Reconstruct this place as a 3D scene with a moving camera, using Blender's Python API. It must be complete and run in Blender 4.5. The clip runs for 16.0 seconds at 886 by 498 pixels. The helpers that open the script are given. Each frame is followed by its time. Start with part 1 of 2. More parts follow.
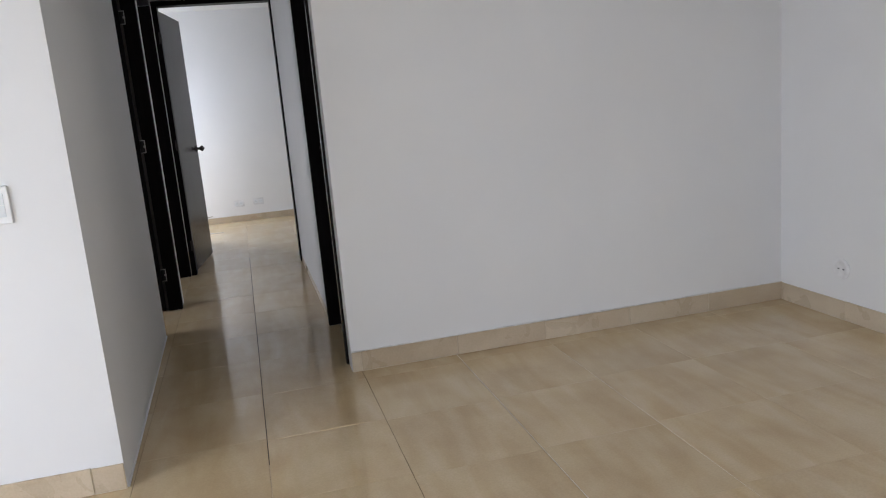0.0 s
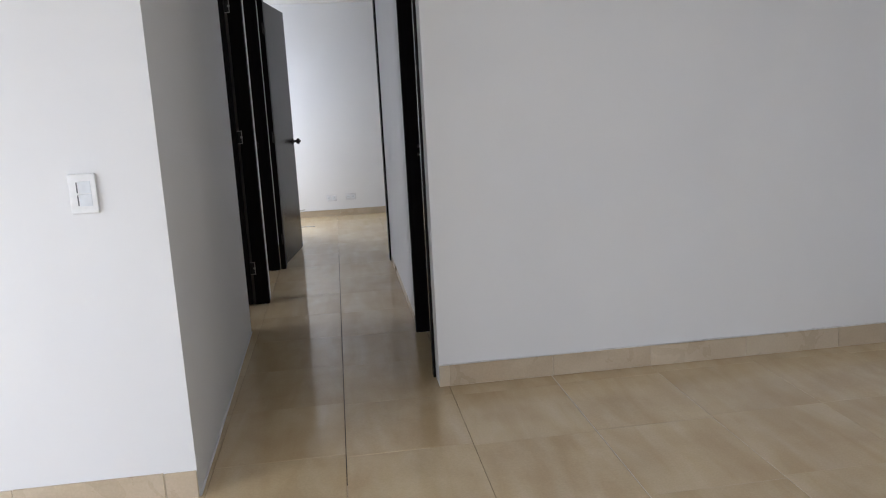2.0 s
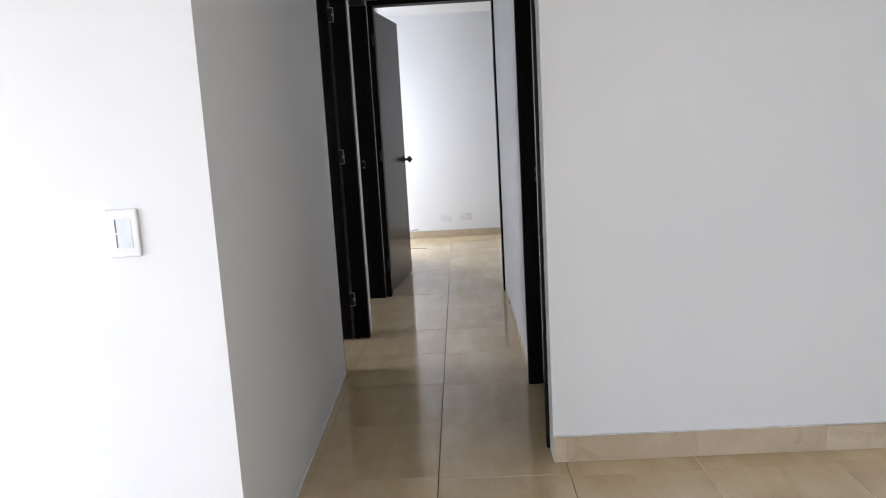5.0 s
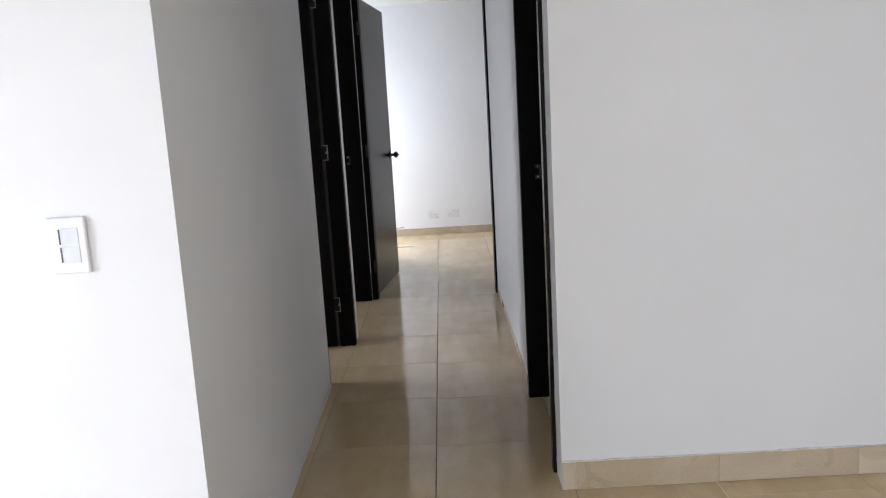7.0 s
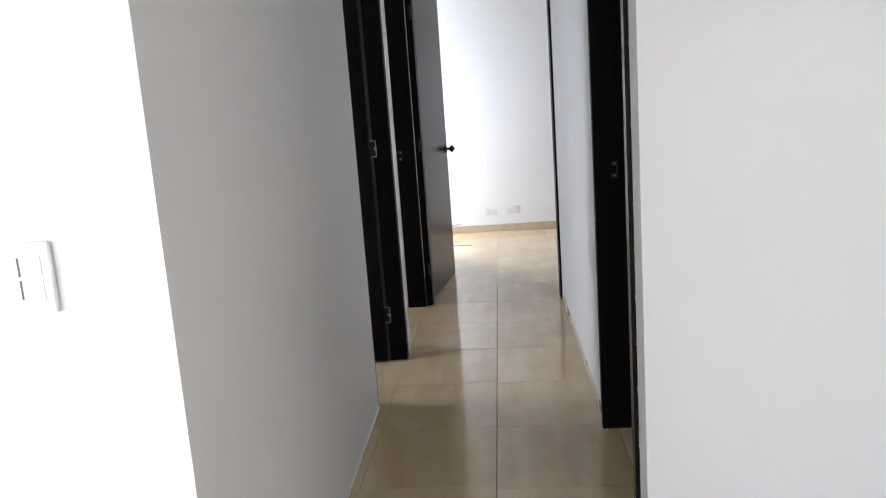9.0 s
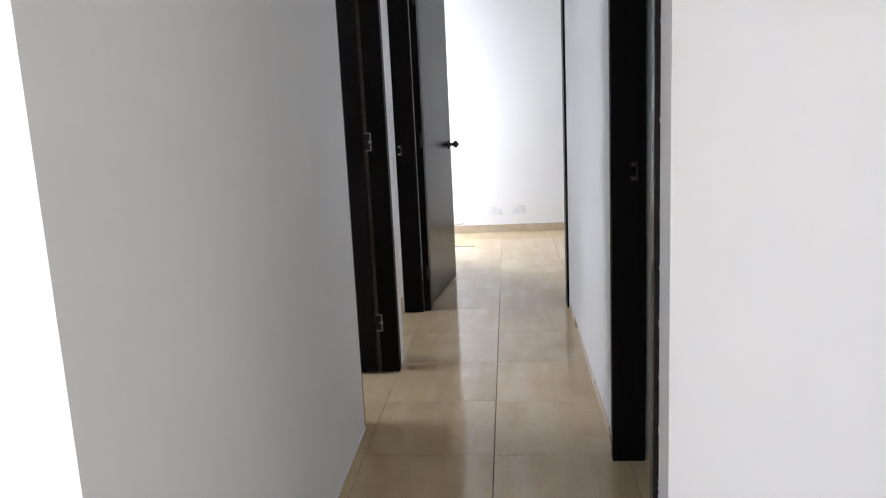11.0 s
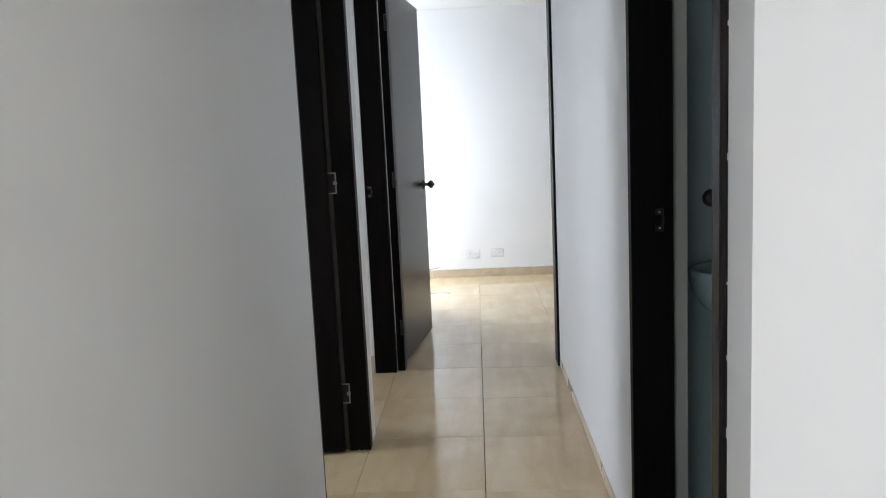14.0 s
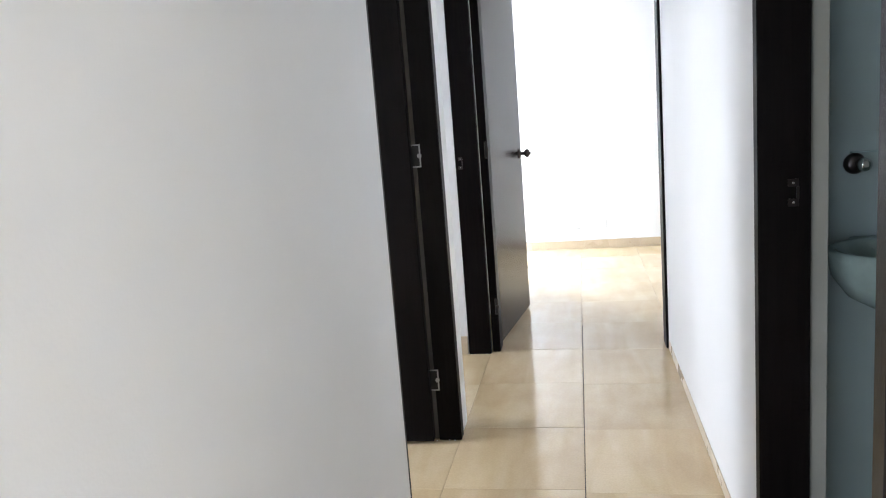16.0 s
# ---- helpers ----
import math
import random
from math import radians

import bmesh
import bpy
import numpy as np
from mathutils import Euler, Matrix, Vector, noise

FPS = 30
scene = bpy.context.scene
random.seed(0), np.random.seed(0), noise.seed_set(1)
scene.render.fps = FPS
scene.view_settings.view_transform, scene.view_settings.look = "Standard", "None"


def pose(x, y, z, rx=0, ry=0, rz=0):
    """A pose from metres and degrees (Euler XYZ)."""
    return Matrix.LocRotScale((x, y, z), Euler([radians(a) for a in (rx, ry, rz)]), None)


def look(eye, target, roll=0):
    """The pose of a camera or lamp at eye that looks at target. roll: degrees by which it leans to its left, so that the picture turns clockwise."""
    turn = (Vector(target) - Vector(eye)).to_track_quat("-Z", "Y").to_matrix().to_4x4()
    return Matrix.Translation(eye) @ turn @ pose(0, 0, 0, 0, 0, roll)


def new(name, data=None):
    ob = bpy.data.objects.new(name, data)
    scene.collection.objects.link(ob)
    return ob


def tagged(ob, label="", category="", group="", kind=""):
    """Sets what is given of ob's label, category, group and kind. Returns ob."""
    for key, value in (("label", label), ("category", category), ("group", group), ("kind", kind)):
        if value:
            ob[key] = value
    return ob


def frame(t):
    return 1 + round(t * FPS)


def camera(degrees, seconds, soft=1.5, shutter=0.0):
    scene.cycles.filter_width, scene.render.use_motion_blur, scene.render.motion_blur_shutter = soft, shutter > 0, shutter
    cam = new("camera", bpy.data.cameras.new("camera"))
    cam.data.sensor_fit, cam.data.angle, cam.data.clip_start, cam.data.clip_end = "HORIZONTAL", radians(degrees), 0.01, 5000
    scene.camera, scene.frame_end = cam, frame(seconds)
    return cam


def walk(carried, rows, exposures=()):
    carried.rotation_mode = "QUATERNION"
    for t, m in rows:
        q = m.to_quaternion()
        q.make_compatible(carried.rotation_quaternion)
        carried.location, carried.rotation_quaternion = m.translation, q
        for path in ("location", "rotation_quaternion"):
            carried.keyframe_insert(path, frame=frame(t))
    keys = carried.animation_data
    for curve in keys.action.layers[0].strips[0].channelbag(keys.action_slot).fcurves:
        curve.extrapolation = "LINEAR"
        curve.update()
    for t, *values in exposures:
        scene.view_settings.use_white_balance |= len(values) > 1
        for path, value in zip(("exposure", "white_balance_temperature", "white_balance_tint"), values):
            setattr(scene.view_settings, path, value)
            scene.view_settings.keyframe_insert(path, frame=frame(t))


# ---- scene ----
cam = camera(60.4, 16.0, 1.1)
PATH = [
    (0, (-0.369, -3.4, 1.229), (0.108, -1.498, 0.835), -5.0),
    (0.5, (-0.303, -3.371, 1.226), (-0.031, -1.428, 0.834), -5.4),
    (1, (-0.322, -3.297, 1.229), (-0.116, -1.353, 0.806), -4.9),
    (1.5, (-0.366, -3.185, 1.239), (-0.125, -1.229, 0.895), -4.1),
    (2, (-0.368, -3.15, 1.224), (-0.112, -1.203, 0.846), -3.0),
    (2.5, (-0.305, -3.056, 1.226), (-0.218, -1.091, 0.864), -3.9),
    (3, (-0.225, -2.985, 1.236), (-0.229, -1.009, 0.926), -4.3),
    (3.5, (-0.232, -2.929, 1.231), (-0.245, -0.974, 0.806), -4.1),
    (4, (-0.289, -2.812, 1.234), (-0.314, -0.841, 0.899), -3.5),
    (6.5, (-0.28, -2.408, 1.237), (-0.362, -0.436, 0.913), -3.7),
    (7, (-0.334, -2.337, 1.234), (-0.346, -0.367, 0.89), -3.3),
    (7.5, (-0.32, -2.221, 1.232), (-0.465, -0.266, 0.838), -3.6),
    (8, (-0.268, -2.11, 1.244), (-0.527, -0.155, 0.906), -2.7),
    (8.5, (-0.263, -2.054, 1.241), (-0.582, -0.116, 0.863), -4.4),
    (9, (-0.345, -1.935, 1.234), (-0.509, 0.027, 0.877), -4.1),
    (11.3, (-0.336, -1.572, 1.21), (-0.509, 0.386, 0.843), -2.5),
    (11.5, (-0.353, -1.535, 1.209), (-0.497, 0.427, 0.85), -2.4),
    (12, (-0.398, -1.475, 1.211), (-0.364, 0.493, 0.857), -2.5),
    (12.5, (-0.381, -1.38, 1.196), (-0.467, 0.582, 0.817), -2.7),
    (13, (-0.351, -1.308, 1.202), (-0.541, 0.66, 0.901), -3.1),
    (13.5, (-0.344, -1.259, 1.199), (-0.605, 0.693, 0.848), -3.2),
    (14, (-0.406, -1.142, 1.204), (-0.502, 0.837, 0.931), -2.7),
    (14.5, (-0.462, -1.081, 1.204), (-0.445, 0.901, 0.934), -2.5),
    (15, (-0.443, -1.026, 1.201), (-0.523, 0.95, 0.907), -2.3),
    (15.5, (-0.407, -0.942, 1.202), (-0.643, 1.027, 0.942), -2.4),
    (16, (-0.387, -0.904, 1.2), (-0.752, 1.033, 0.862), -4.5),
]
EXPOSURES = [(0, -0.95, 6500, 10), (1, -0.76, 6470, 10), (1.5, -0.95, 6430, 10), (2, -0.98, 6430, 10), (2.5, -0.47, 6430, 10), (3, -0.52, 6430, 10), (4, -0.52, 6430, 10),
             (7, -0.5, 6430, 10), (7.5, -0.5, 6430, 10), (8.5, -0.2, 6430, 10), (11.5, -0.02, 6430, 10), (12.5, 0.0, 6400, 9), (13.2, 0.14, 6400, 8), (13.6, 0.13, 6380, 7), (14, -0.05, 6330, 6),
             (14.5, -0.37, 6320, 7), (15, -0.08, 6320, 7), (15.5, 0.26, 6330, 7), (16, 0.84, 6330, 7)]
walk(cam, [(t, look(eye, target, roll)) for t, eye, target, roll in PATH], EXPOSURES)

# ---- world, daylight through the windows ----
world = bpy.data.worlds.new("sky")
scene.world = world
world.use_nodes = True
wn = world.node_tree
sky = wn.nodes.new("ShaderNodeTexSky")
sky.sky_type = 'NISHITA'
sky.sun_disc = False
sky.sun_elevation = radians(50)
sky.sun_rotation = radians(250)
wn.links.new(sky.outputs[0], wn.nodes["Background"].inputs[0])
wn.nodes["Background"].inputs[1].default_value = 0.1

XL = -0.905          # corridor's left wall
XB = 0.137           # back of the corridor's right wall
YF = -0.760          # front of the left block
YE = 2.835           # end wall of the corridor
YW = 5.66            # back wall of the far room
XR = 2.34            # right wall of the living room
XW = -3.6            # window wall
YB = -5.2            # wall behind the camera
H = 2.36             # ceiling


def window_light(name, x, y, z, rz, w, h, power, colour, down):
    """Sky light that falls in through an opening, slanting down."""
    d = bpy.data.lights.new(name, 'AREA')
    d.shape, d.size, d.size_y, d.energy, d.color = 'RECTANGLE', w, h, power, colour
    o = new(name, d)
    o.matrix_world = pose(x, y, z, 90 - down, 0, rz)
    return o


DAY = (0.88, 0.955, 1.10)
COOL = (0.905, 0.95, 1.065)
# Assumed back window, out of view; balances light on the front walls
window_light("assumed_daylight_living", -2.4, YB - 0.05, 1.0, -8, 1.8, 1.6, 72, DAY, 32)
# Fill light through an added opening, brightens the corridor's left wall
window_light("fill_living_right", XR + 0.05, -3.6, 1.0, 90, 1.5, 1.1, 23, (0.93, 0.965, 1.03), 4)
window_light("daylight_balcony", XW - 0.05, -2.55, 1.15, -100, 2.0, 1.4, 158, DAY, 50)
window_light("daylight_far_room", XW - 0.05, 5.12, 1.3, -95, 0.85, 1.4, 56, DAY, 18)
window_light("daylight_far_room_back", -1.86, YW + 0.09, 1.25, -152, 0.42, 1.6, 105, DAY, 44)
window_light("daylight_room_1", XW - 0.05, 1.2, 1.3, -97, 0.85, 1.4, 48, COOL, 22)
window_light("daylight_room_2", XW - 0.05, 2.36, 1.25, -90, 0.8, 1.4, 30, COOL, 15)
# Weak greenish fill added to the bathroom, no source known
window_light("fill_bath", 1.65, 0.7, 1.9, 90, 0.45, 0.35, 0.27, (0.88, 1.0, 0.98), 15)


# ---- materials ----
def material(name, rough=0.5, metal=0.0, spec=0.5):
    m = bpy.data.materials.new(name)
    m.use_nodes = True
    b = m.node_tree.nodes["Principled BSDF"]
    b.inputs["Roughness"].default_value = rough
    b.inputs["Metallic"].default_value = metal
    b.inputs["Specular IOR Level"].default_value = spec
    return m, m.node_tree.nodes, m.node_tree.links, b


def coords(n, l, scale=(1, 1, 1), world_space=True):
    mp = n.new("ShaderNodeMapping")
    mp.inputs["Scale"].default_value = scale
    if world_space:
        g = n.new("ShaderNodeNewGeometry")
        l.new(g.outputs["Position"], mp.inputs[0])
    else:
        g = n.new("ShaderNodeTexCoord")
        l.new(g.outputs["Object"], mp.inputs[0])
    return mp


def noise_node(n, l, src, scale, detail=4.0, distortion=0.0):
    t = n.new("ShaderNodeTexNoise")
    t.inputs["Scale"].default_value = scale
    t.inputs["Detail"].default_value = detail
    t.inputs["Distortion"].default_value = distortion
    l.new(src.outputs[0], t.inputs["Vector"])
    return t


def ramp(n, l, src, stops):
    r = n.new("ShaderNodeValToRGB")
    while len(r.color_ramp.elements) < len(stops):
        r.color_ramp.elements.new(0.5)
    for e, (p, c) in zip(r.color_ramp.elements, stops):
        e.position, e.color = p, (*c, 1)
    l.new(src, r.inputs[0])
    return r


def mix(n, l, kind, fac, a, b):
    m = n.new("ShaderNodeMix")
    m.data_type, m.blend_type = 'RGBA', kind
    if isinstance(fac, (int, float)):
        m.inputs[0].default_value = fac
    else:
        l.new(fac, m.inputs[0])
    l.new(a, m.inputs[6])
    l.new(b, m.inputs[7])
    return m.outputs[2]


def bump(n, l, b, height, strength, distance):
    k = n.new("ShaderNodeBump")
    k.inputs["Strength"].default_value = strength
    k.inputs["Distance"].default_value = distance
    l.new(height, k.inputs["Height"])
    l.new(k.outputs[0], b.inputs["Normal"])


def plaster(name, a, c, rough=0.62):
    """Painted plaster: broad stains, roller stipple and trowel waves."""
    m, n, l, b = material(name, rough)
    p = coords(n, l)
    big = noise_node(n, l, p, 1.1, 5, 0.6)
    fine = noise_node(n, l, p, 160, 3)
    wave = noise_node(n, l, coords(n, l, (1, 1, 0.4)), 5, 3)
    col = ramp(n, l, big.outputs[0], [(0.32, a), (0.7, c)])
    l.new(col.outputs[0], b.inputs["Base Color"])
    add = n.new("ShaderNodeMath")
    add.operation = 'MULTIPLY_ADD'
    add.inputs[1].default_value = 0.12
    l.new(fine.outputs[0], add.inputs[0])
    l.new(wave.outputs[0], add.inputs[2])
    bump(n, l, b, add.outputs[0], 0.35, 0.006)
    return m


def tile_material(name, dark, mid, light, rough, grain):
    """Polished beige stoneware with cloudy veins, each piece a little different."""
    m, n, l, b = material(name, rough)
    info = n.new("ShaderNodeObjectInfo")
    p = coords(n, l, (1, 1, 1))
    off = n.new("ShaderNodeVectorMath")
    off.operation = 'MULTIPLY_ADD'
    l.new(info.outputs["Random"], off.inputs[0])
    off.inputs[1].default_value = (37, 19, 11)
    l.new(p.outputs[0], off.inputs[2])
    sp = n.new("ShaderNodeMapping")
    sp.inputs["Rotation"].default_value = (0, 0, 0.12)
    sp.inputs["Scale"].default_value = grain
    l.new(off.outputs[0], sp.inputs[0])
    vein = noise_node(n, l, sp, 1.2, 7, 0.5)
    cloud = noise_node(n, l, off, 4.0, 4, 0.4)
    speck = noise_node(n, l, off, 140, 2)
    c1 = ramp(n, l, vein.outputs[0], [(0.28, dark), (0.5, mid), (0.72, light)])
    c2 = ramp(n, l, cloud.outputs[0], [(0.3, (0.93, 0.92, 0.90)), (0.7, (1.05, 1.08, 1.08))])
    c3 = ramp(n, l, speck.outputs[0], [(0.3, (0.95, 0.95, 0.94)), (0.7, (1.03, 1.03, 1.03))])
    tone = ramp(n, l, info.outputs["Random"], [(0.0, (0.97, 0.965, 0.96)), (1.0, (1.03, 1.03, 1.035))])
    c = mix(n, l, 'MULTIPLY', 1.0, c1.outputs[0], c2.outputs[0])
    c = mix(n, l, 'MULTIPLY', 1.0, c, c3.outputs[0])
    c = mix(n, l, 'MULTIPLY', 1.0, c, tone.outputs[0])
    l.new(c, b.inputs["Base Color"])
    smear = noise_node(n, l, p, 6.0, 5, 0.8)
    rr = n.new("ShaderNodeMapRange")
    rr.inputs[1].default_value, rr.inputs[2].default_value = 0.3, 0.7
    rr.inputs[3].default_value, rr.inputs[4].default_value = rough * 0.75, rough * 1.3
    l.new(smear.outputs[0], rr.inputs[0])
    l.new(rr.outputs[0], b.inputs["Roughness"])
    waves = noise_node(n, l, p, 7.0, 2)
    bump(n, l, b, waves.outputs[0], 0.12, 0.004)
    return m


def wood(name, a, c, rough, spec):
    """Espresso-stained veneer with upright grain."""
    m, n, l, b = material(name, rough, 0.0, spec)
    p = coords(n, l, (30, 30, 1.6))
    g = noise_node(n, l, p, 2.2, 7, 0.8)
    s = noise_node(n, l, coords(n, l), 3.0, 4)
    col = ramp(n, l, g.outputs[0], [(0.3, a), (0.72, c)])
    wear = ramp(n, l, s.outputs[0], [(0.3, (0.8, 0.8, 0.8)), (0.75, (1.15, 1.12, 1.1))])
    l.new(mix(n, l, 'MULTIPLY', 1.0, col.outputs[0], wear.outputs[0]), b.inputs["Base Color"])
    bump(n, l, b, g.outputs[0], 0.18, 0.002)
    return m


def plain(name, colour, rough, metal=0.0, wear=0.06, scale=30):
    m, n, l, b = material(name, rough, metal)
    t = noise_node(n, l, coords(n, l), scale, 4)
    lo = tuple(v * (1 - wear) for v in colour)
    hi = tuple(min(1, v * (1 + wear)) for v in colour)
    r = ramp(n, l, t.outputs[0], [(0.3, lo), (0.7, hi)])
    l.new(r.outputs[0], b.inputs["Base Color"])
    return m


WALL = plaster("wall_paint", (0.77, 0.77, 0.775), (0.81, 0.81, 0.81))
CEIL = plaster("ceiling_paint", (0.70, 0.70, 0.70), (0.74, 0.74, 0.74), 0.8)
# teal darkened so that the bathroom's dimness is in the wall colour
TEAL = plaster("bath_wall_dimmed_teal", (0.255, 0.315, 0.315), (0.30, 0.36, 0.36), 0.3)
TILE = tile_material("floor_tile", (0.53, 0.392, 0.228), (0.575, 0.440, 0.274), (0.615, 0.487, 0.322), 0.11, (7.5, 1.5, 3))
BASE = tile_material("baseboard_tile", (0.47, 0.37, 0.262), (0.55, 0.45, 0.335), (0.61, 0.515, 0.40), 0.3, (1.6, 1.6, 2.2))
GROUT_D = plain("grout_dark", (0.07, 0.052, 0.035), 0.85, wear=0.3, scale=12)
GROUT_L = plain("grout_light", (0.62, 0.55, 0.42), 0.8, wear=0.15, scale=12)
GROUT_T = plain("grout_beige", (0.50, 0.385, 0.245), 0.7, wear=0.15, scale=12)
WOOD = wood("dark_wood", (0.003, 0.0024, 0.0024), (0.007, 0.005, 0.0048), 0.45, 0.06)
LEAF = wood("dark_door_veneer", (0.007, 0.0053, 0.005), (0.014, 0.0103, 0.0095), 0.27, 0.24)
STEEL = plain("brushed_steel", (0.34, 0.335, 0.33), 0.42, 1.0)
DARKMETAL = plain("dark_bronze", (0.06, 0.052, 0.05), 0.3, 1.0)
CHROME = plain("chrome", (0.6, 0.62, 0.62), 0.1, 1.0)
BLACK = plain("black_void", (0.004, 0.004, 0.004), 0.6)
PLASTIC = plain("white_plastic", (0.80, 0.80, 0.80), 0.35)
PLASTIC_G = plain("grey_plastic", (0.70, 0.73, 0.76), 0.4)
DUSTY = plain("dusty_plastic", (0.72, 0.725, 0.74), 0.55, wear=0.16, scale=14)
DUSTSLOT = plain("dusty_slot", (0.42, 0.42, 0.43), 0.6)
SLOT = plain("dark_slot", (0.12, 0.12, 0.13), 0.5)
# basin colour holds the bathroom's dim, tinted look
CERAMIC = plain("dimmed_teal_ceramic", (0.28, 0.36, 0.355), 0.15)
CABLE = plain("grey_cable", (0.42, 0.39, 0.35), 0.5)
CHIP = plain("chipped_plaster", (0.7, 0.69, 0.67), 0.85, wear=0.2)
ALU = plain("white_aluminium", (0.7, 0.7, 0.7), 0.4)
gm, gn, gl, gb = material("window_glass", 0.02)
gb.inputs["Transmission Weight"].default_value = 1.0
gb.inputs["IOR"].default_value = 1.45


# ---- mesh helpers ----
def add_box(bm, x0, x1, y0, y1, z0, z1, bevel=0.0, seg=2):
    m = Matrix.Translation(((x0 + x1) / 2, (y0 + y1) / 2, (z0 + z1) / 2)) @ Matrix.Diagonal((x1 - x0, y1 - y0, z1 - z0, 1))
    r = bmesh.ops.create_cube(bm, size=1, matrix=m)
    if bevel:
        edges = list({e for v in r["verts"] for e in v.link_edges})
        bmesh.ops.bevel(bm, geom=edges, offset=bevel, segments=seg, affect='EDGES', profile=0.5)
    return bm


def box(x0, x1, y0, y1, z0, z1, bevel=0.0, seg=2):
    return add_box(bmesh.new(), x0, x1, y0, y1, z0, z1, bevel, seg)


def lathe(profile, seg=24):
    """A round body about z from (radius, height) pairs."""
    bm = bmesh.new()
    rings = []
    for r, z in profile:
        rings.append([bm.verts.new((r * math.cos(a), r * math.sin(a), z)) for a in [2 * math.pi * i / seg for i in range(seg)]])
    for p, q in zip(rings, rings[1:]):
        for i in range(seg):
            bm.faces.new((p[i], p[(i + 1) % seg], q[(i + 1) % seg], q[i]))
    bm.faces.new(list(reversed(rings[0])))
    bm.faces.new(rings[-1])
    return bm


def to_mesh(name, bm, mat, smooth=False):
    bmesh.ops.recalc_face_normals(bm, faces=bm.faces)
    me = bpy.data.meshes.new(name)
    bm.to_mesh(me)
    bm.free()
    me.materials.append(mat)
    if smooth:
        for p in me.polygons:
            p.use_smooth = True
    return me


def part(name, bm, mat, parent, label="", smooth=False, m=None):
    o = new(name, to_mesh(name, bm, mat, smooth))
    o.parent = parent
    if m is not None:
        o.matrix_local = m
    return tagged(o, label)


def thing(name, m, label, category, group="", kind=""):
    o = new(name)
    o.empty_display_size = 0.1
    o.matrix_world = m
    return tagged(o, label, category, group, kind)


def structure(name, bm, mat, label, category):
    return tagged(new(name, to_mesh(name, bm, mat)), label, category, kind="structure")


# ---- structure ----
def wall(name, boxes, mat=WALL, label="white painted plaster wall", category="wall"):
    bm = bmesh.new()
    for b in boxes:
        add_box(bm, *b)
    return structure(name, bm, mat, label, category)


LINT = 2.095
# left block and the corridor's left wall, with the doorways of two side rooms
wall("wall_left_block", [(XW, XL - 0.115, YF, YF + 0.12, 0, H)], label="bright white painted wall with a light switch")
bm = bmesh.new()
quad = [(XL - 0.115, YF), (XL + 0.008, YF), (-0.927, 1.135), (XL - 0.115, 1.135)]
low = [bm.verts.new((x, y, 0)) for x, y in quad]
top = [bm.verts.new((x, y, H)) for x, y in quad]
for i in range(4):
    bm.faces.new((low[i], low[(i + 1) % 4], top[(i + 1) % 4], top[i]))
bm.faces.new(low), bm.faces.new(top)
structure("wall_corridor_left", bm, WALL, "white corridor wall in shade beside the doorways", "wall")
wall("wall_corridor_left_lintel", [(XL - 0.115, XL, 1.135, 1.815, LINT, H)], label="white lintel wall above a doorway")
wall("wall_partition", [(XW, -0.880, 1.817, 1.945, 0, H)], label="white partition wall between two side rooms")
wall("wall_corridor_left_end", [(XL - 0.115, XL, 1.945, 2.80, LINT, H)], label="white lintel wall above a doorway")
wall("wall_room_2_back", [(XW, -0.992, 2.805, 2.96, 0, H), (-0.992, XL + 0.03, 2.845, 2.96, LINT, H)], label="white wall of the side room seen past the frame")
wall("wall_corridor_end", [(XL + 0.03, 0.03, YE, 2.955, 2.10, H)], label="white lintel wall above the end doorway")
# right wall of the corridor with the bathroom doorway
wall("wall_corridor_right", [(0, XB, 0, 0.112, 0, H), (0, XB, 0.112, 0.868, LINT, H), (0, XB, 0.868, YE, 0, H)], label="white corridor wall with a bathroom doorway")
wall("wall_corridor_right_end", [(0.03, XB, YE, 2.955, 0, H)])
wall("wall_living_front", [(XB, XR, 0, 0.10, 0, H)], label="plain white wall of the living room")
wall("wall_living_right", [(XR, XR + 0.12, -2.8, 0.10, 0, H)], label="white living room wall with an outlet")
# opening here is added for the fill light from the right
wall("wall_living_right_rear", [(XR, XR + 0.12, YB, -4.4, 0, H), (XR, XR + 0.12, -4.4, -2.8, 0, 0.45), (XR, XR + 0.12, -4.4, -2.8, 1.9, H)], label="white living room wall with an added opening for fill light")
# the window opening in this wall is assumed
wall("wall_living_back", [(XW, -3.35, YB - 0.12, YB, 0, H), (-3.35, -1.45, YB - 0.12, YB, 0, 0.15), (-3.35, -1.45, YB - 0.12, YB, 1.95, H),
                          (-1.45, XR + 0.12, YB - 0.12, YB, 0, H)], label="white wall with an assumed window opening")
wall("wall_window_side", [(XW - 0.12, XW, YB, -3.8, 0, H), (XW - 0.12, XW, -3.8, -1.4, 0, 0.15), (XW - 0.12, XW, -3.8, -1.4, 1.95, H),
                          (XW - 0.12, XW, -1.4, 0.75, 0, H), (XW - 0.12, XW, 0.75, 1.65, 0, 0.5), (XW - 0.12, XW, 0.75, 1.65, 2.0, H),
                          (XW - 0.12, XW, 1.65, 1.94, 0, H), (XW - 0.12, XW, 1.94, 2.8, 0, 0.5), (XW - 0.12, XW, 1.94, 2.8, 2.0, H),
                          (XW - 0.12, XW, 2.8, 2.96, 0, H)], label="white outer wall with window openings")
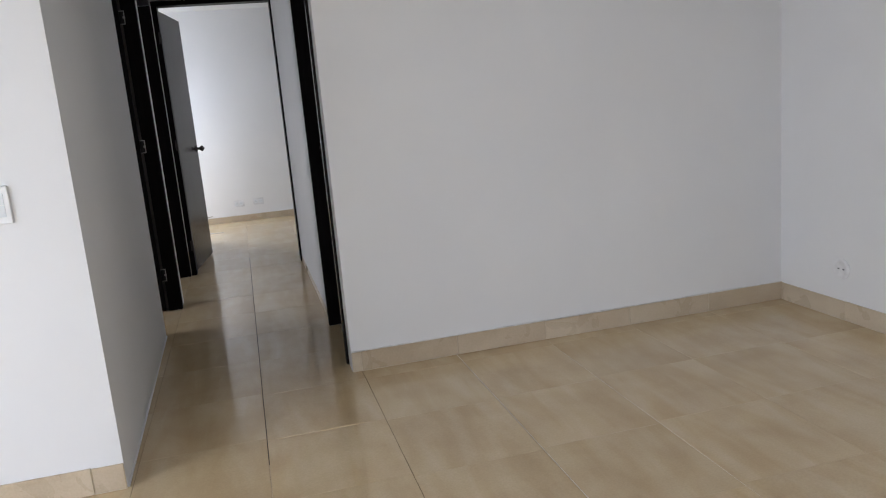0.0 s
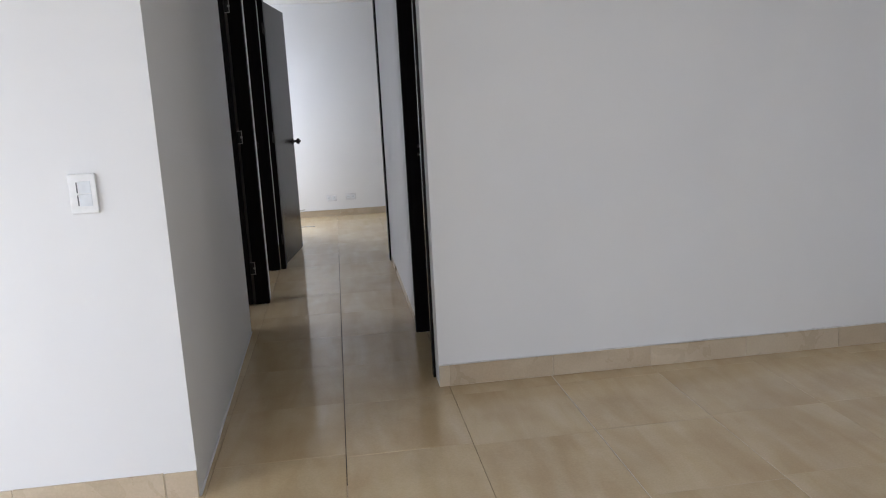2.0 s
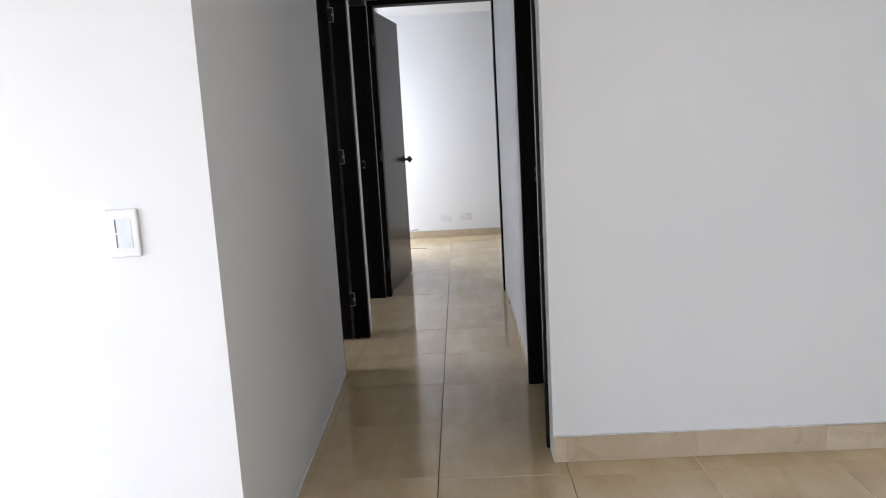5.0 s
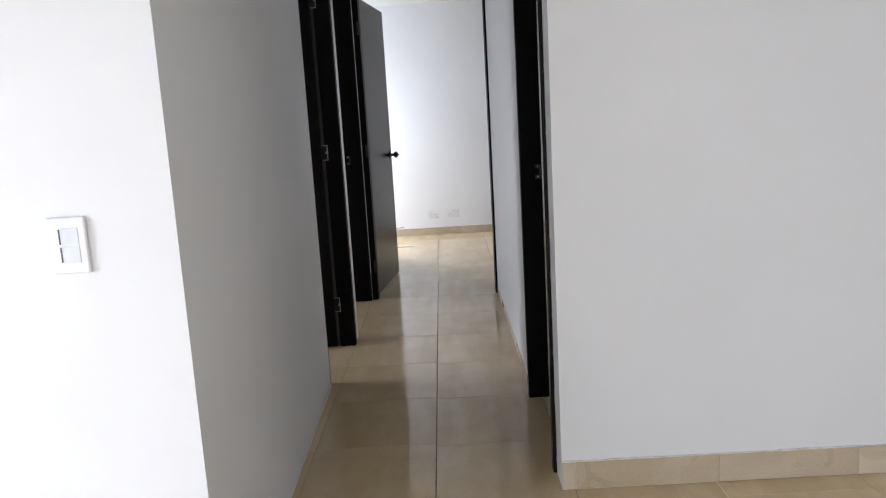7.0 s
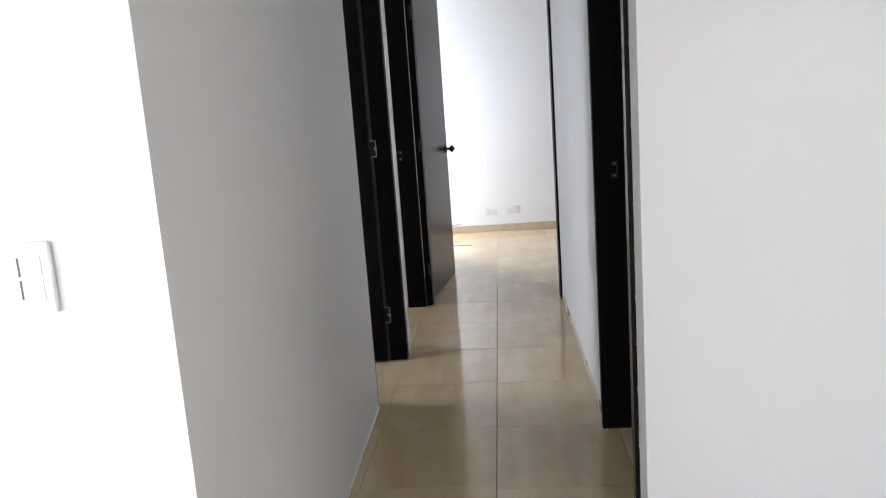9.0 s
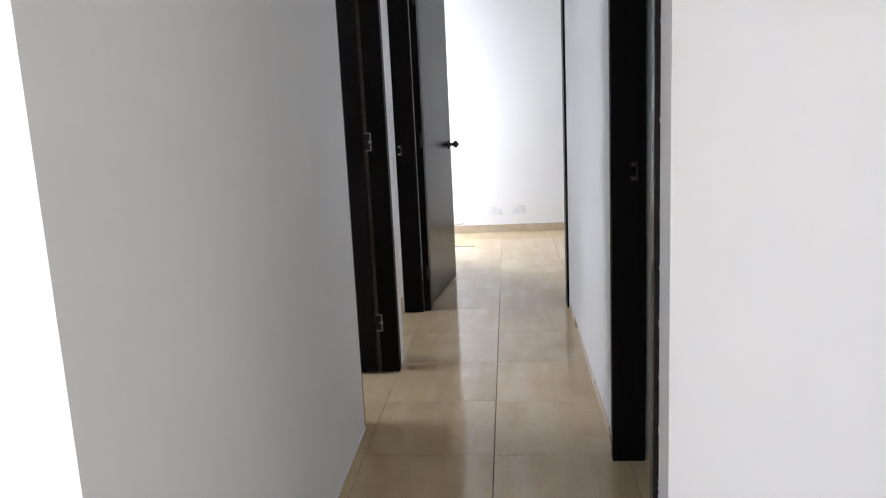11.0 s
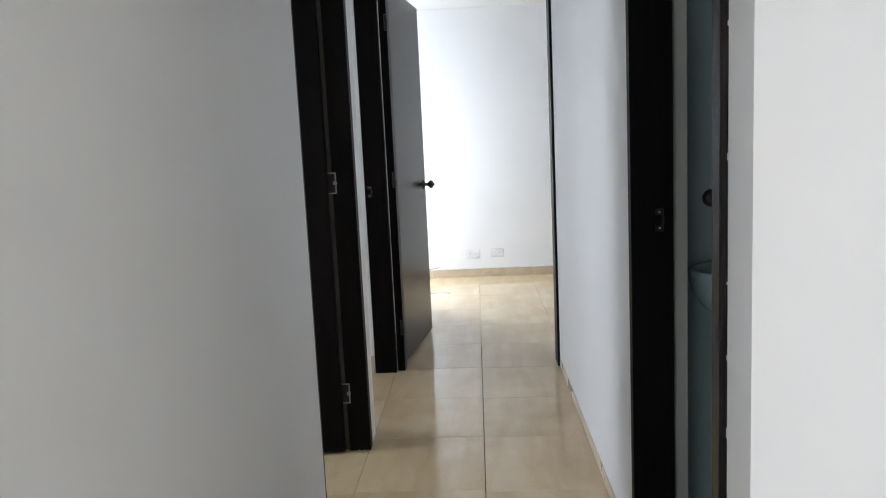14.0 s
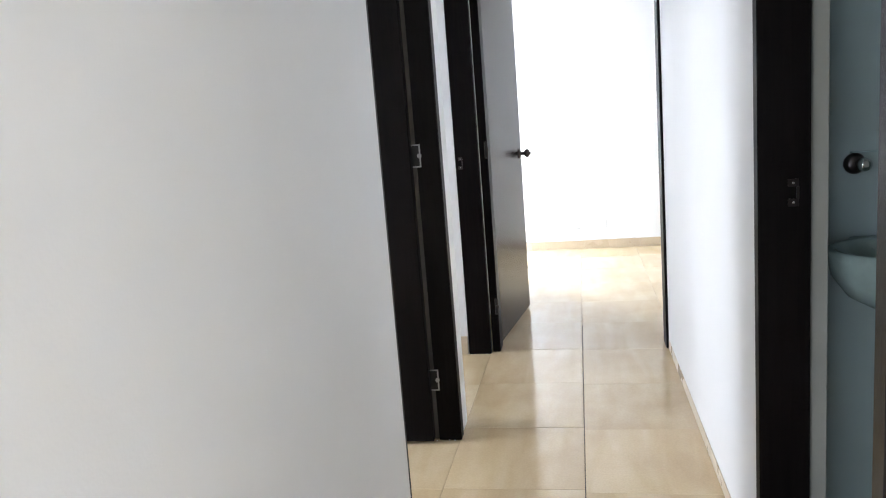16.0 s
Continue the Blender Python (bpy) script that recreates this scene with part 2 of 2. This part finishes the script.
# far room
wall("wall_far_room_back", [(XW - 0.12, -2.14, YW, YW + 0.12, 0, H), (-2.14, -1.58, YW, YW + 0.12, 0, 0.3), (-2.14, -1.58, YW, YW + 0.12, 2.1, H),
                            (-1.58, 1.9, YW, YW + 0.12, 0, H)], label="bright white back wall with two outlets")
wall("wall_far_room_right", [(1.9, 2.02, 2.955, YW + 0.12, 0, H)])
wall("wall_far_room_front", [(XB, 2.02, 2.835, 2.955, 0, H)])
# Unseen block, added so its corner casts the floor's shade edge
wall("wall_far_room_blocker", [(XW - 0.12, -0.97, 2.96, 4.58, 0, H)], label="unseen white wall added to shade the near floor")
wall("wall_far_room_window", [(XW - 0.12, XW, 4.58, 4.66, 0, H), (XW - 0.12, XW, 4.66, 5.58, 0, 0.5), (XW - 0.12, XW, 4.66, 5.58, 2.1, H),
                              (XW - 0.12, XW, 5.58, YW, 0, H)], label="white outer wall with a window opening")
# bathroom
wall("wall_bath_back", [(XB, 1.72, 1.255, 1.36, 0, H)], TEAL, "bathroom wall in darkened teal")
# small opening added for the bathroom's fill light
wall("wall_bath_side", [(1.60, 1.72, 0.10, 0.45, 0, H), (1.60, 1.72, 0.45, 0.95, 0, 1.7), (1.60, 1.72, 0.45, 0.95, 2.1, H), (1.60, 1.72, 0.95, 1.255, 0, H)], TEAL, "bathroom side wall in darkened teal with an added small opening")
wall("ceiling", [(XW - 0.12, XR + 0.12, YB - 0.12, YW + 0.12, H, H + 0.12)], CEIL, "white painted ceiling", "ceiling")


def window(name, x, y0, y1, z0, z1, m=None):
    w = thing(name, m or pose(x, 0, 0), "assumed white aluminium window with clear glass panes", "window", kind="structure")
    t = 0.05
    part("window_frame", box(-0.03, 0.03, y0, y1, z0, z0 + t, 0.004), ALU, w)
    part("window_frame", box(-0.03, 0.03, y0, y1, z1 - t, z1, 0.004), ALU, w)
    for yy in (y0, (y0 + y1) / 2 - t / 2, y1 - t):
        part("window_frame", box(-0.029, 0.029, yy, yy + t, z0 + t, z1 - t, 0.004), ALU, w)
    ym = (y0 + y1) / 2
    for a, b in ((y0 + t, ym - t / 2), (ym + t / 2, y1 - t)):
        g = part("pane", box(-0.003, 0.003, a, b, z0 + t, z1 - t), gm, w)
        g.visible_shadow = False


window("window_5", XW, -3.8, -1.4, 0.15, 1.95)
window("window_1", 0, -0.95, 0.95, 0.15, 1.95, pose(-2.4, YB, 0, 0, 0, 90))
# added, out of view, in the fill light's opening
window("added_window_7", XR + 0.06, -4.4, -2.8, 0.45, 1.9)
window("window_2", XW, 0.75, 1.65, 0.5, 2.0)
window("window_3", XW, 1.94, 2.8, 0.5, 2.0)
window("window_4", XW, 4.66, 5.58, 0.5, 2.1)
window("window_6", 0, -0.28, 0.28, 0.3, 2.1, pose(-1.86, YW + 0.04, 0, 0, 0, 90))

# bed of the floor tiles
wall("floor", [(XW - 0.12, XR + 0.12, YB - 0.12, YW + 0.12, -0.12, -0.006)], GROUT_D, "beige polished stoneware tile floor", "floor")
floor = bpy.data.objects["floor"]


# ---- door frames ----
def jamb(bm, x0, x1, y0, y1, z0=0.0, z1=2.06):
    return add_box(bm, x0, x1, y0, y1, z0, z1, 0.003, 1)


def hinge_plate(parent, x, y, z, w=0.019, mat=None):
    """Steel hinge leaf facing the doorway, with its recess, knuckle and screws."""
    bm = bmesh.new()
    hh, r = 0.041, min(0.005, w * 0.4)
    add_box(bm, x - w, x + w, y - 0.003, y, z + hh - r, z + hh, 0.0008, 1)
    add_box(bm, x - w, x + w, y - 0.003, y, z - hh, z - hh + r, 0.0008, 1)
    add_box(bm, x - w, x - w + r, y - 0.003, y, z - hh + r, z + hh - r, 0.0008, 1)
    add_box(bm, x + w - r, x + w, y - 0.003, y, z - hh + r, z + hh - r, 0.0008, 1)
    bmesh.ops.create_cone(bm, cap_ends=True, segments=16, radius1=0.008, radius2=0.008, depth=0.004,
                              matrix=Matrix.Translation((x + w - r, y - 0.002, z)) @ Matrix.Rotation(math.pi / 2, 4, 'X'))
    for s in (-1, 1):
        bmesh.ops.create_cone(bm, cap_ends=True, segments=10, radius1=0.0022, radius2=0.0018, depth=0.005,
                              matrix=Matrix.Translation((x, y - 0.003, z + s * (hh - r / 2))) @ Matrix.Rotation(math.pi / 2, 4, 'X'))
    p = part("hinge", bm, mat or STEEL, parent, "dark bronze hinge plate" if mat else "brushed steel hinge plate")
    part("recess", box(x - w + r, x + w - r, y - 0.001, y + 0.001, z - hh + r, z + hh - r), BLACK, p, "black recess")
    return p


def strike_plate(parent, x, y, z, mat=DARKMETAL):
    bm = bmesh.new()
    add_box(bm, x - 0.011, x + 0.011, y - 0.002, y, z - 0.03, z - 0.013, 0.0006, 1)
    add_box(bm, x - 0.011, x + 0.011, y - 0.002, y, z + 0.013, z + 0.03, 0.0006, 1)
    add_box(bm, x + 0.006, x + 0.012, y - 0.003, y, z - 0.013, z + 0.013, 0.0006, 1)
    p = part("strike_plate", bm, mat, parent, "dark metal strike plate")
    for s in (-1, 1):
        part("screw", lathe([(0.003, 0), (0.003, 0.001), (0.0015, 0.0018)], 10), CHROME, p, smooth=True,
             m=pose(x, y - 0.002, z + s * 0.021, 90))
    return p


def knob_set(parent, side_a, m):
    """Round door knob on a rose, both sides of the leaf."""
    prof = [(0.030, 0), (0.030, 0.004), (0.022, 0.009), (0.011, 0.012), (0.010, 0.026), (0.014, 0.032), (0.023, 0.040), (0.026, 0.049), (0.022, 0.058), (0.012, 0.064), (0.008, 0.066), (0.007, 0.070), (0.004, 0.071)]
    for q in side_a:
        part("door_knob", lathe(prof, 24), DARKMETAL, parent, "dark metal round door knob", True, m @ q)


# door frame of the first side room
f1 = thing("door_frame", pose(0, 0, 0), "dark stained wooden door frame with open hinges", "door frame", "corridor door frames")
part("far_jamb", jamb(bmesh.new(), -0.960, -0.874, 1.760, 1.815), WOOD, f1)
part("near_jamb", jamb(bmesh.new(), -1.02, -0.93, 1.137, 1.165), WOOD, f1)
part("head", jamb(bmesh.new(), -1.0, -0.874, 1.1655, 1.7595, 2.06, 2.10), WOOD, f1)
# Added strip closes the hinge gap; its grey imitates the dimly lit wall beyond
GAPGREY = plain("gap_strip_grey", (0.10, 0.09, 0.08), 0.7)
part("rebate", box(-0.985, -0.955, 1.775, 1.79, 0, 2.06), GAPGREY, f1, "grey strip standing in for the dim wall behind the gap")
for z in (0.24, 1.075, 1.86):
    hinge_plate(f1, -0.962, 1.759, z)
# its leaf, swung fully into the side room
d1 = thing("door_1", pose(-0.974, 1.742, 0.012), "dark wooden door swung fully open into the side room", "door", "corridor doors")
part("leaf", box(-0.60, 0, -0.018, 0.018, 0, 2.03, 0.002, 1), WOOD, d1)
knob_set(d1, [pose(0, -0.018, 0, 90), pose(0, 0.018, 0, -90)], pose(-0.54, 0, 0.985))

# door frame of the second side room
f2 = thing("door_frame", pose(0, 0, 0), "dark stained wooden door frame with a strike plate", "door frame", "corridor door frames")
part("far_jamb", jamb(bmesh.new(), -0.990, -0.876, 2.80, 2.843), WOOD, f2)
part("near_jamb", jamb(bmesh.new(), -1.0, -0.90, 1.947, 1.978), WOOD, f2)
part("head", jamb(bmesh.new(), -0.985, -0.878, 1.9785, 2.7995, 2.06, 2.10), WOOD, f2)
strike_plate(f2, -0.965, 2.80, 0.975)

# door frame at the corridor's end and its open leaf
f3 = thing("door_frame", pose(0, 0, 0), "dark stained wooden door frame at the corridor end", "door frame", "corridor door frames")
part("left_jamb", jamb(bmesh.new(), -0.872, -0.832, 2.832, 2.957, 0, 2.058), WOOD, f3)
part("right_jamb", jamb(bmesh.new(), -0.012, 0.026, 2.826, 2.957, 0, 2.058), WOOD, f3)
part("head", jamb(bmesh.new(), -0.872, 0.026, 2.828, 2.957, 2.0585, 2.094), WOOD, f3)
d3 = thing("door_2", pose(-0.838, 2.945, 0.012, 0, 0, 82.5), "dark wooden door standing open into the far room", "door", "corridor doors")
part("leaf", box(0.002, 0.785, -0.0, 0.038, 0, 2.03, 0.002, 1), LEAF, d3)
knob_set(d3, [pose(0, 0.0, 0, 90), pose(0, 0.038, 0, -90)], pose(0.725, 0, 0.945))
for z in (0.24, 1.03, 1.83):
    hinge_plate(f3, -0.838, 2.829, z, 0.009, DARKMETAL)

# bathroom door frame
f4 = thing("door_frame", pose(0, 0, 0), "dark stained wooden bathroom door frame with chipped edge", "door frame", "corridor door frames")
part("far_jamb", jamb(bmesh.new(), -0.014, 0.094, 0.826, 0.866), WOOD, f4)
part("near_jamb", jamb(bmesh.new(), -0.012, 0.094, 0.115, 0.160), LEAF, f4)
part("head", jamb(bmesh.new(), -0.012, 0.094, 0.1605, 0.8255, 2.06, 2.094), WOOD, f4)
strike_plate(f4, 0.058, 0.826, 0.985)
# Grey strip over the wall end, its shade put into the colour
REVEAL = plaster("shaded_grey_plaster", (0.23, 0.23, 0.21), (0.30, 0.295, 0.27), 0.85)
part("reveal", box(0.0945, 0.139, 0.861, 0.8675, 0.001, 2.06, 0.001, 1), REVEAL, f4, "plaster reveal with shade put into its grey")

# ---- small fixtures ----
def light_switch(x, y, z):
    s = thing("light_switch", pose(x, y, z), "white plastic double rocker light switch on the wall", "light switch")
    part("plate", box(-0.044, 0.036, -0.011, 0, -0.06, 0.06, 0.0045, 3), PLASTIC, s)
    for lo, hi in ((0.001, 0.037), (-0.037, -0.001)):
        part("rocker", box(-0.016, 0.020, -0.0122, -0.010, lo, hi, 0.0006), PLASTIC_G, s, "pale bluish grey rocker")
        part("indicator", box(-0.0212, -0.0178, -0.0118, -0.0105, lo + 0.002, hi - 0.002), SLOT, s, "dark indicator slot")


light_switch(-1.119, YF, 1.012)


def outlet(m, label, face):
    o = thing("wall_outlet", m, label, "outlet", "wall outlets")
    part("plate", box(-0.06, 0.06, -0.008, 0, -0.038, 0.038, 0.003), face, o)
    for sx in (-0.026, 0.026):
        s = part("socket", box(sx - 0.019, sx + 0.019, -0.010, -0.008, -0.02, 0.02, 0.001), PLASTIC_G, o)
        for dx in (-0.006, 0.006):
            part("slot", box(sx + dx - 0.0015, sx + dx + 0.0015, -0.0108, -0.0100, -0.004, 0.008), DUSTSLOT, s)
    return o


outlet(pose(-0.47, YW, 0.21), "greyish dusty double wall outlet above the baseboard", DUSTY)
outlet(pose(-0.25, YW, 0.215), "greyish dusty double wall outlet above the baseboard", DUSTY)
ro = thing("wall_outlet", pose(XR, -0.43, 0.25, 0, 0, -90), "round white wall outlet with two dark slots", "outlet", "wall outlets")
part("plate", lathe([(0.050, 0), (0.050, 0.003), (0.046, 0.007), (0.034, 0.008), (0.032, 0.006), (0.005, 0.006)], 36), PLASTIC, ro, smooth=True, m=pose(0, 0, 0, 90))
for sx in (-0.015, 0.015):
    part("slot", box(sx - 0.005, sx + 0.005, -0.0075, -0.0055, -0.003, 0.003), SLOT, ro, "dark slot")

# cable lying on the far room's floor
def cable(name, pts, r, label):
    c = bpy.data.curves.new(name, 'CURVE')
    c.dimensions, c.bevel_depth, c.bevel_resolution = '3D', r, 2
    s = c.splines.new('NURBS')
    s.points.add(len(pts) - 1)
    for p, q in zip(s.points, pts):
        p.co = (*q, 1)
    s.use_endpoint_u = True
    c.materials.append(CABLE)
    return tagged(new(name, c), label, "cable")


cable("floor_cable", [(-1.4, 5.2, 0.003), (-1.1, 5.02, 0.003), (-0.9, 4.9, 0.003), (-0.74, 4.98, 0.003), (-0.66, 4.93, 0.003)], 0.003, "thin grey cable lying on the tile floor")
cable("wall_cable", [(-1.3, YW - 0.02, 0.02), (-1.0, YW - 0.03, 0.05), (-0.86, YW - 0.03, 0.09), (-0.78, YW - 0.012, 0.098)], 0.005, "loose grey cable along the baseboard")

# ---- bathroom ----
basin = thing("washbasin", pose(0.42, 1.255, 0.76), "ceramic washbasin in dimmed teal, hung on the bathroom wall", "washbasin")
bm = bmesh.new()
prof = [(0.02, -0.12), (0.10, -0.11), (0.17, -0.07), (0.205, -0.02), (0.215, 0.03), (0.217, 0.045), (0.211, 0.05), (0.195, 0.047), (0.18, 0.02), (0.14, -0.05), (0.07, -0.08), (0.02, -0.085)]
rings = []
for r, z in prof:
    rings.append([bm.verts.new((1.02 * r * math.cos(a), -0.19 + (0.80 if math.sin(a) < 0 else 0.78) * r * math.sin(a), z)) for a in [2 * math.pi * i / 36 for i in range(36)]])
for p, q in zip(rings, rings[1:]):
    for i in range(36):
        bm.faces.new((p[i], p[(i + 1) % 36], q[(i + 1) % 36], q[i]))
bm.faces.new(rings[0]); bm.faces.new(rings[-1])
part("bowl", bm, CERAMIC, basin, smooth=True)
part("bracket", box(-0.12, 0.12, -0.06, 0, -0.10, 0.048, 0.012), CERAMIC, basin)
part("tap", lathe([(0.022, 0), (0.022, 0.01), (0.014, 0.02), (0.012, 0.09), (0.016, 0.10), (0.012, 0.115)], 18), CHROME, basin, "chrome tap", True, pose(0, -0.035, 0.046))

hook = thing("towel_holder", pose(0.318, 1.255, 1.0), "dark chrome round towel holder on the bathroom wall", "towel holder")
part("rose", lathe([(0.028, 0), (0.028, 0.006), (0.023, 0.014), (0.017, 0.018)], 28), DARKMETAL, hook, smooth=True, m=pose(0, 0, 0, 90))
part("stem", lathe([(0.012, 0.016), (0.012, 0.04), (0.018, 0.05), (0.016, 0.06), (0.006, 0.064)], 18), CHROME, hook, smooth=True, m=pose(0.008, 0, 0, 90))
part("bar", box(-0.012, 0.075, -0.018, -0.002, 0.028, 0.032, 0.0015), CERAMIC, hook, "pale shelf strip")

# ---- baseboards and floor tiles ----
PX, X0 = 0.462, 0.043
PY, YC = 0.489, 0.40


def baseboard(name, x0, y0, dx, dy, length, joints, hgt=0.095, thick=0.009, label="beige stoneware tile baseboard with pale grout"):
    """Tile pieces along a wall; (dx, dy) runs along it, the face turns to its right-hand side."""
    ang = math.degrees(math.atan2(dy, dx))
    b = thing(name, pose(x0, y0, 0, 0, 0, ang), label, "baseboard", kind="structure")
    cuts = [0.0] + [j for j in joints if 0.02 < j < length - 0.02] + [length]
    for i, (a, c) in enumerate(zip(cuts, cuts[1:])):
        wob = 0.0012 * ((i * 7) % 3 - 1)
        part("tile", box(a + 0.0012, c - 0.0012, -thick - wob, -0.0005, 0.002, hgt + wob, 0.0015, 1), BASE, b)
    part("grout", box(0.001, length - 0.001, -thick + 0.003, -0.0004, 0, hgt - 0.003), GROUT_L, b)
    return b


baseboard("baseboard_living_front", 0.0, 0.0, 1, 0, XR, [0.045, 0.512, 0.970, 1.43, 1.89])
baseboard("baseboard_living_right", XR, -0.01, 0, -1, 4.9, [0.45 * k for k in range(1, 12)])
baseboard("baseboard_left_block", XW, YF, 1, 0, XL + 0.008 - XW, [0.30 + 0.46 * k for k in range(6)])
baseboard("baseboard_far_room", XW, YW, 1, 0, 5.5, [0.46 * k for k in range(1, 12)], 0.074)
baseboard("baseboard_corridor_right", 0.0, YE - 0.012, 0, -1, 1.95, [0.9], 0.05, 0.003)
baseboard("baseboard_side_room", XW, 2.805, 1, 0, 2.606, [0.46 * k for k in range(1, 6)])
# pale caulk along the foot of the corridor's left wall
caulk = structure("trim_caulk", box(0, 0.006, 0.004, 1.885, -0.004, 0.006, 0.002, 1), WALL, "thin pale caulk line along the wall foot", "trim")
caulk.matrix_world = pose(XL + 0.008, YF, 0, 0, 0, 0.907)
# chipped plaster along the bathroom frame's edge
bm = bmesh.new()
rnd = random.Random(4)
z = 0.05
while z < 2.0:
    s = rnd.uniform(0.003, 0.02)
    add_box(bm, -0.0012, 0.001, 0.1122 - rnd.uniform(0.0002, 0.0012), 0.1140, z, z + s)
    z += s + rnd.choice((0.01, 0.05, 0.12, 0.2))
structure("trim_chips", bm, CHIP, "chipped white plaster along a frame edge", "trim")

# uneven white paint line along the top of the baseboards
def paint_line(name, x0, x1, y, z, seed):
    bm = bmesh.new()
    rnd = random.Random(seed)
    x = x0
    while x < x1:
        w = min(rnd.uniform(0.03, 0.14), x1 - x)
        add_box(bm, x, x + w - 0.0005, y - 0.0095, y - 0.0004, z + 0.0014, z + rnd.uniform(0.0025, 0.006), 0.0006, 1)
        x += w
    structure(name, bm, CHIP, "uneven white filler line on the baseboard", "trim")


paint_line("trim_filler_living", 0.003, XR - 0.012, 0.0, 0.095, 21)
paint_line("trim_filler_far_room", -1.3, 1.85, YW, 0.074, 22)
wall("floor_joint_far_room", [(-2.0, 1.9, 3.3, YW, -0.0058, -0.0022)], GROUT_T, "beige grout between the far room's tiles", "grout")

# pale mortar flecks at the feet of the door frames
bm = bmesh.new()
rnd = random.Random(8)
for x0, x1, yy in ((-0.97, -0.88, 1.757), (-0.98, -0.84, 2.798), (0.0, 0.09, 0.823)):
    xx = x0
    while xx < x1:
        w = rnd.uniform(0.002, 0.010)
        add_box(bm, xx, xx + w, yy - rnd.uniform(0.001, 0.004), yy + 0.004, -0.001, rnd.uniform(0.001, 0.004), 0.0004, 1)
        xx += w + rnd.uniform(0.005, 0.06)
structure("trim_mortar", bm, CHIP, "pale mortar flecks at the feet of the frames", "trim")

tile_mesh = {}


def floor_tile(x0, x1, y0, y1, tilt):
    key = (round(x1 - x0, 3), round(y1 - y0, 3))
    if key not in tile_mesh:
        w, d = key
        tile_mesh[key] = to_mesh("tile", box(0, w, 0, d, -0.008, 0, 0.0012, 1), TILE)
    o = new("tile", tile_mesh[key])
    o.parent = floor
    o.matrix_local = pose(x0, y0, tilt[2], tilt[0], tilt[1], 0)


rnd = random.Random(11)
cross_joints = []
GAP = 0.0016
for i in range(-8, 5):
    xa, xb = X0 + PX * i, X0 + PX * (i + 1)
    # each column is laid with a slight shift
    shift = {0: -0.03, -1: -0.012, -2: 0.010}.get(i, rnd.uniform(-0.02, 0.02))
    for j in range(-12, 12):
        ya = YC + PY * j + shift
        yb = ya + PY
        a, b = max(xa, XW), min(xb, XR)
        c, d = max(ya, YB), min(yb, YW)
        if b - a < 0.02 or d - c < 0.02:
            continue
        wide = {-2: 0.0002, -1: 0.0036, 0: 0.0010, 1: 0.0040}.get(i, GAP / 2)
        side, cross = 0.0002 if i == -3 else GAP / 2, 0.0002
        if c > 2.9:
            wide, side, cross = 0.0006, 0.0003, 0.0001
        if i >= 0 and d < 0.01 and c > YB:
            cross_joints.append((a + 0.003, b - 0.003, d))
        floor_tile(a + wide / 2, b - side, c + cross, d - cross, (rnd.uniform(-0.06, 0.06), rnd.uniform(-0.08, 0.08), rnd.uniform(-0.0006, 0.0002)))
# pale grout in the living room's joints
g = thing("floor_joint", pose(0, 0, 0), "pale grout lines between the floor tiles", "grout", kind="structure")
for i in range(1, 5):
    xx = X0 + PX * i
    part("grout_line", box(xx - 0.0008, xx + (0.0024 if i == 1 else 0.0008), YB, -0.001, -0.006, -0.0002 if i == 1 else -0.0016), GROUT_L, g)
xm = X0 - PX
part("grout_line", box(xm - 0.0007, xm + 0.0017, YB, -0.80, -0.006, -0.0008), GROUT_T, g, "worn beige grout")
for a, b, yy in cross_joints:
    part("grout_line", box(a, b, yy - 0.0012, yy + 0.0012, -0.0075, -0.0008), GROUT_T, g)
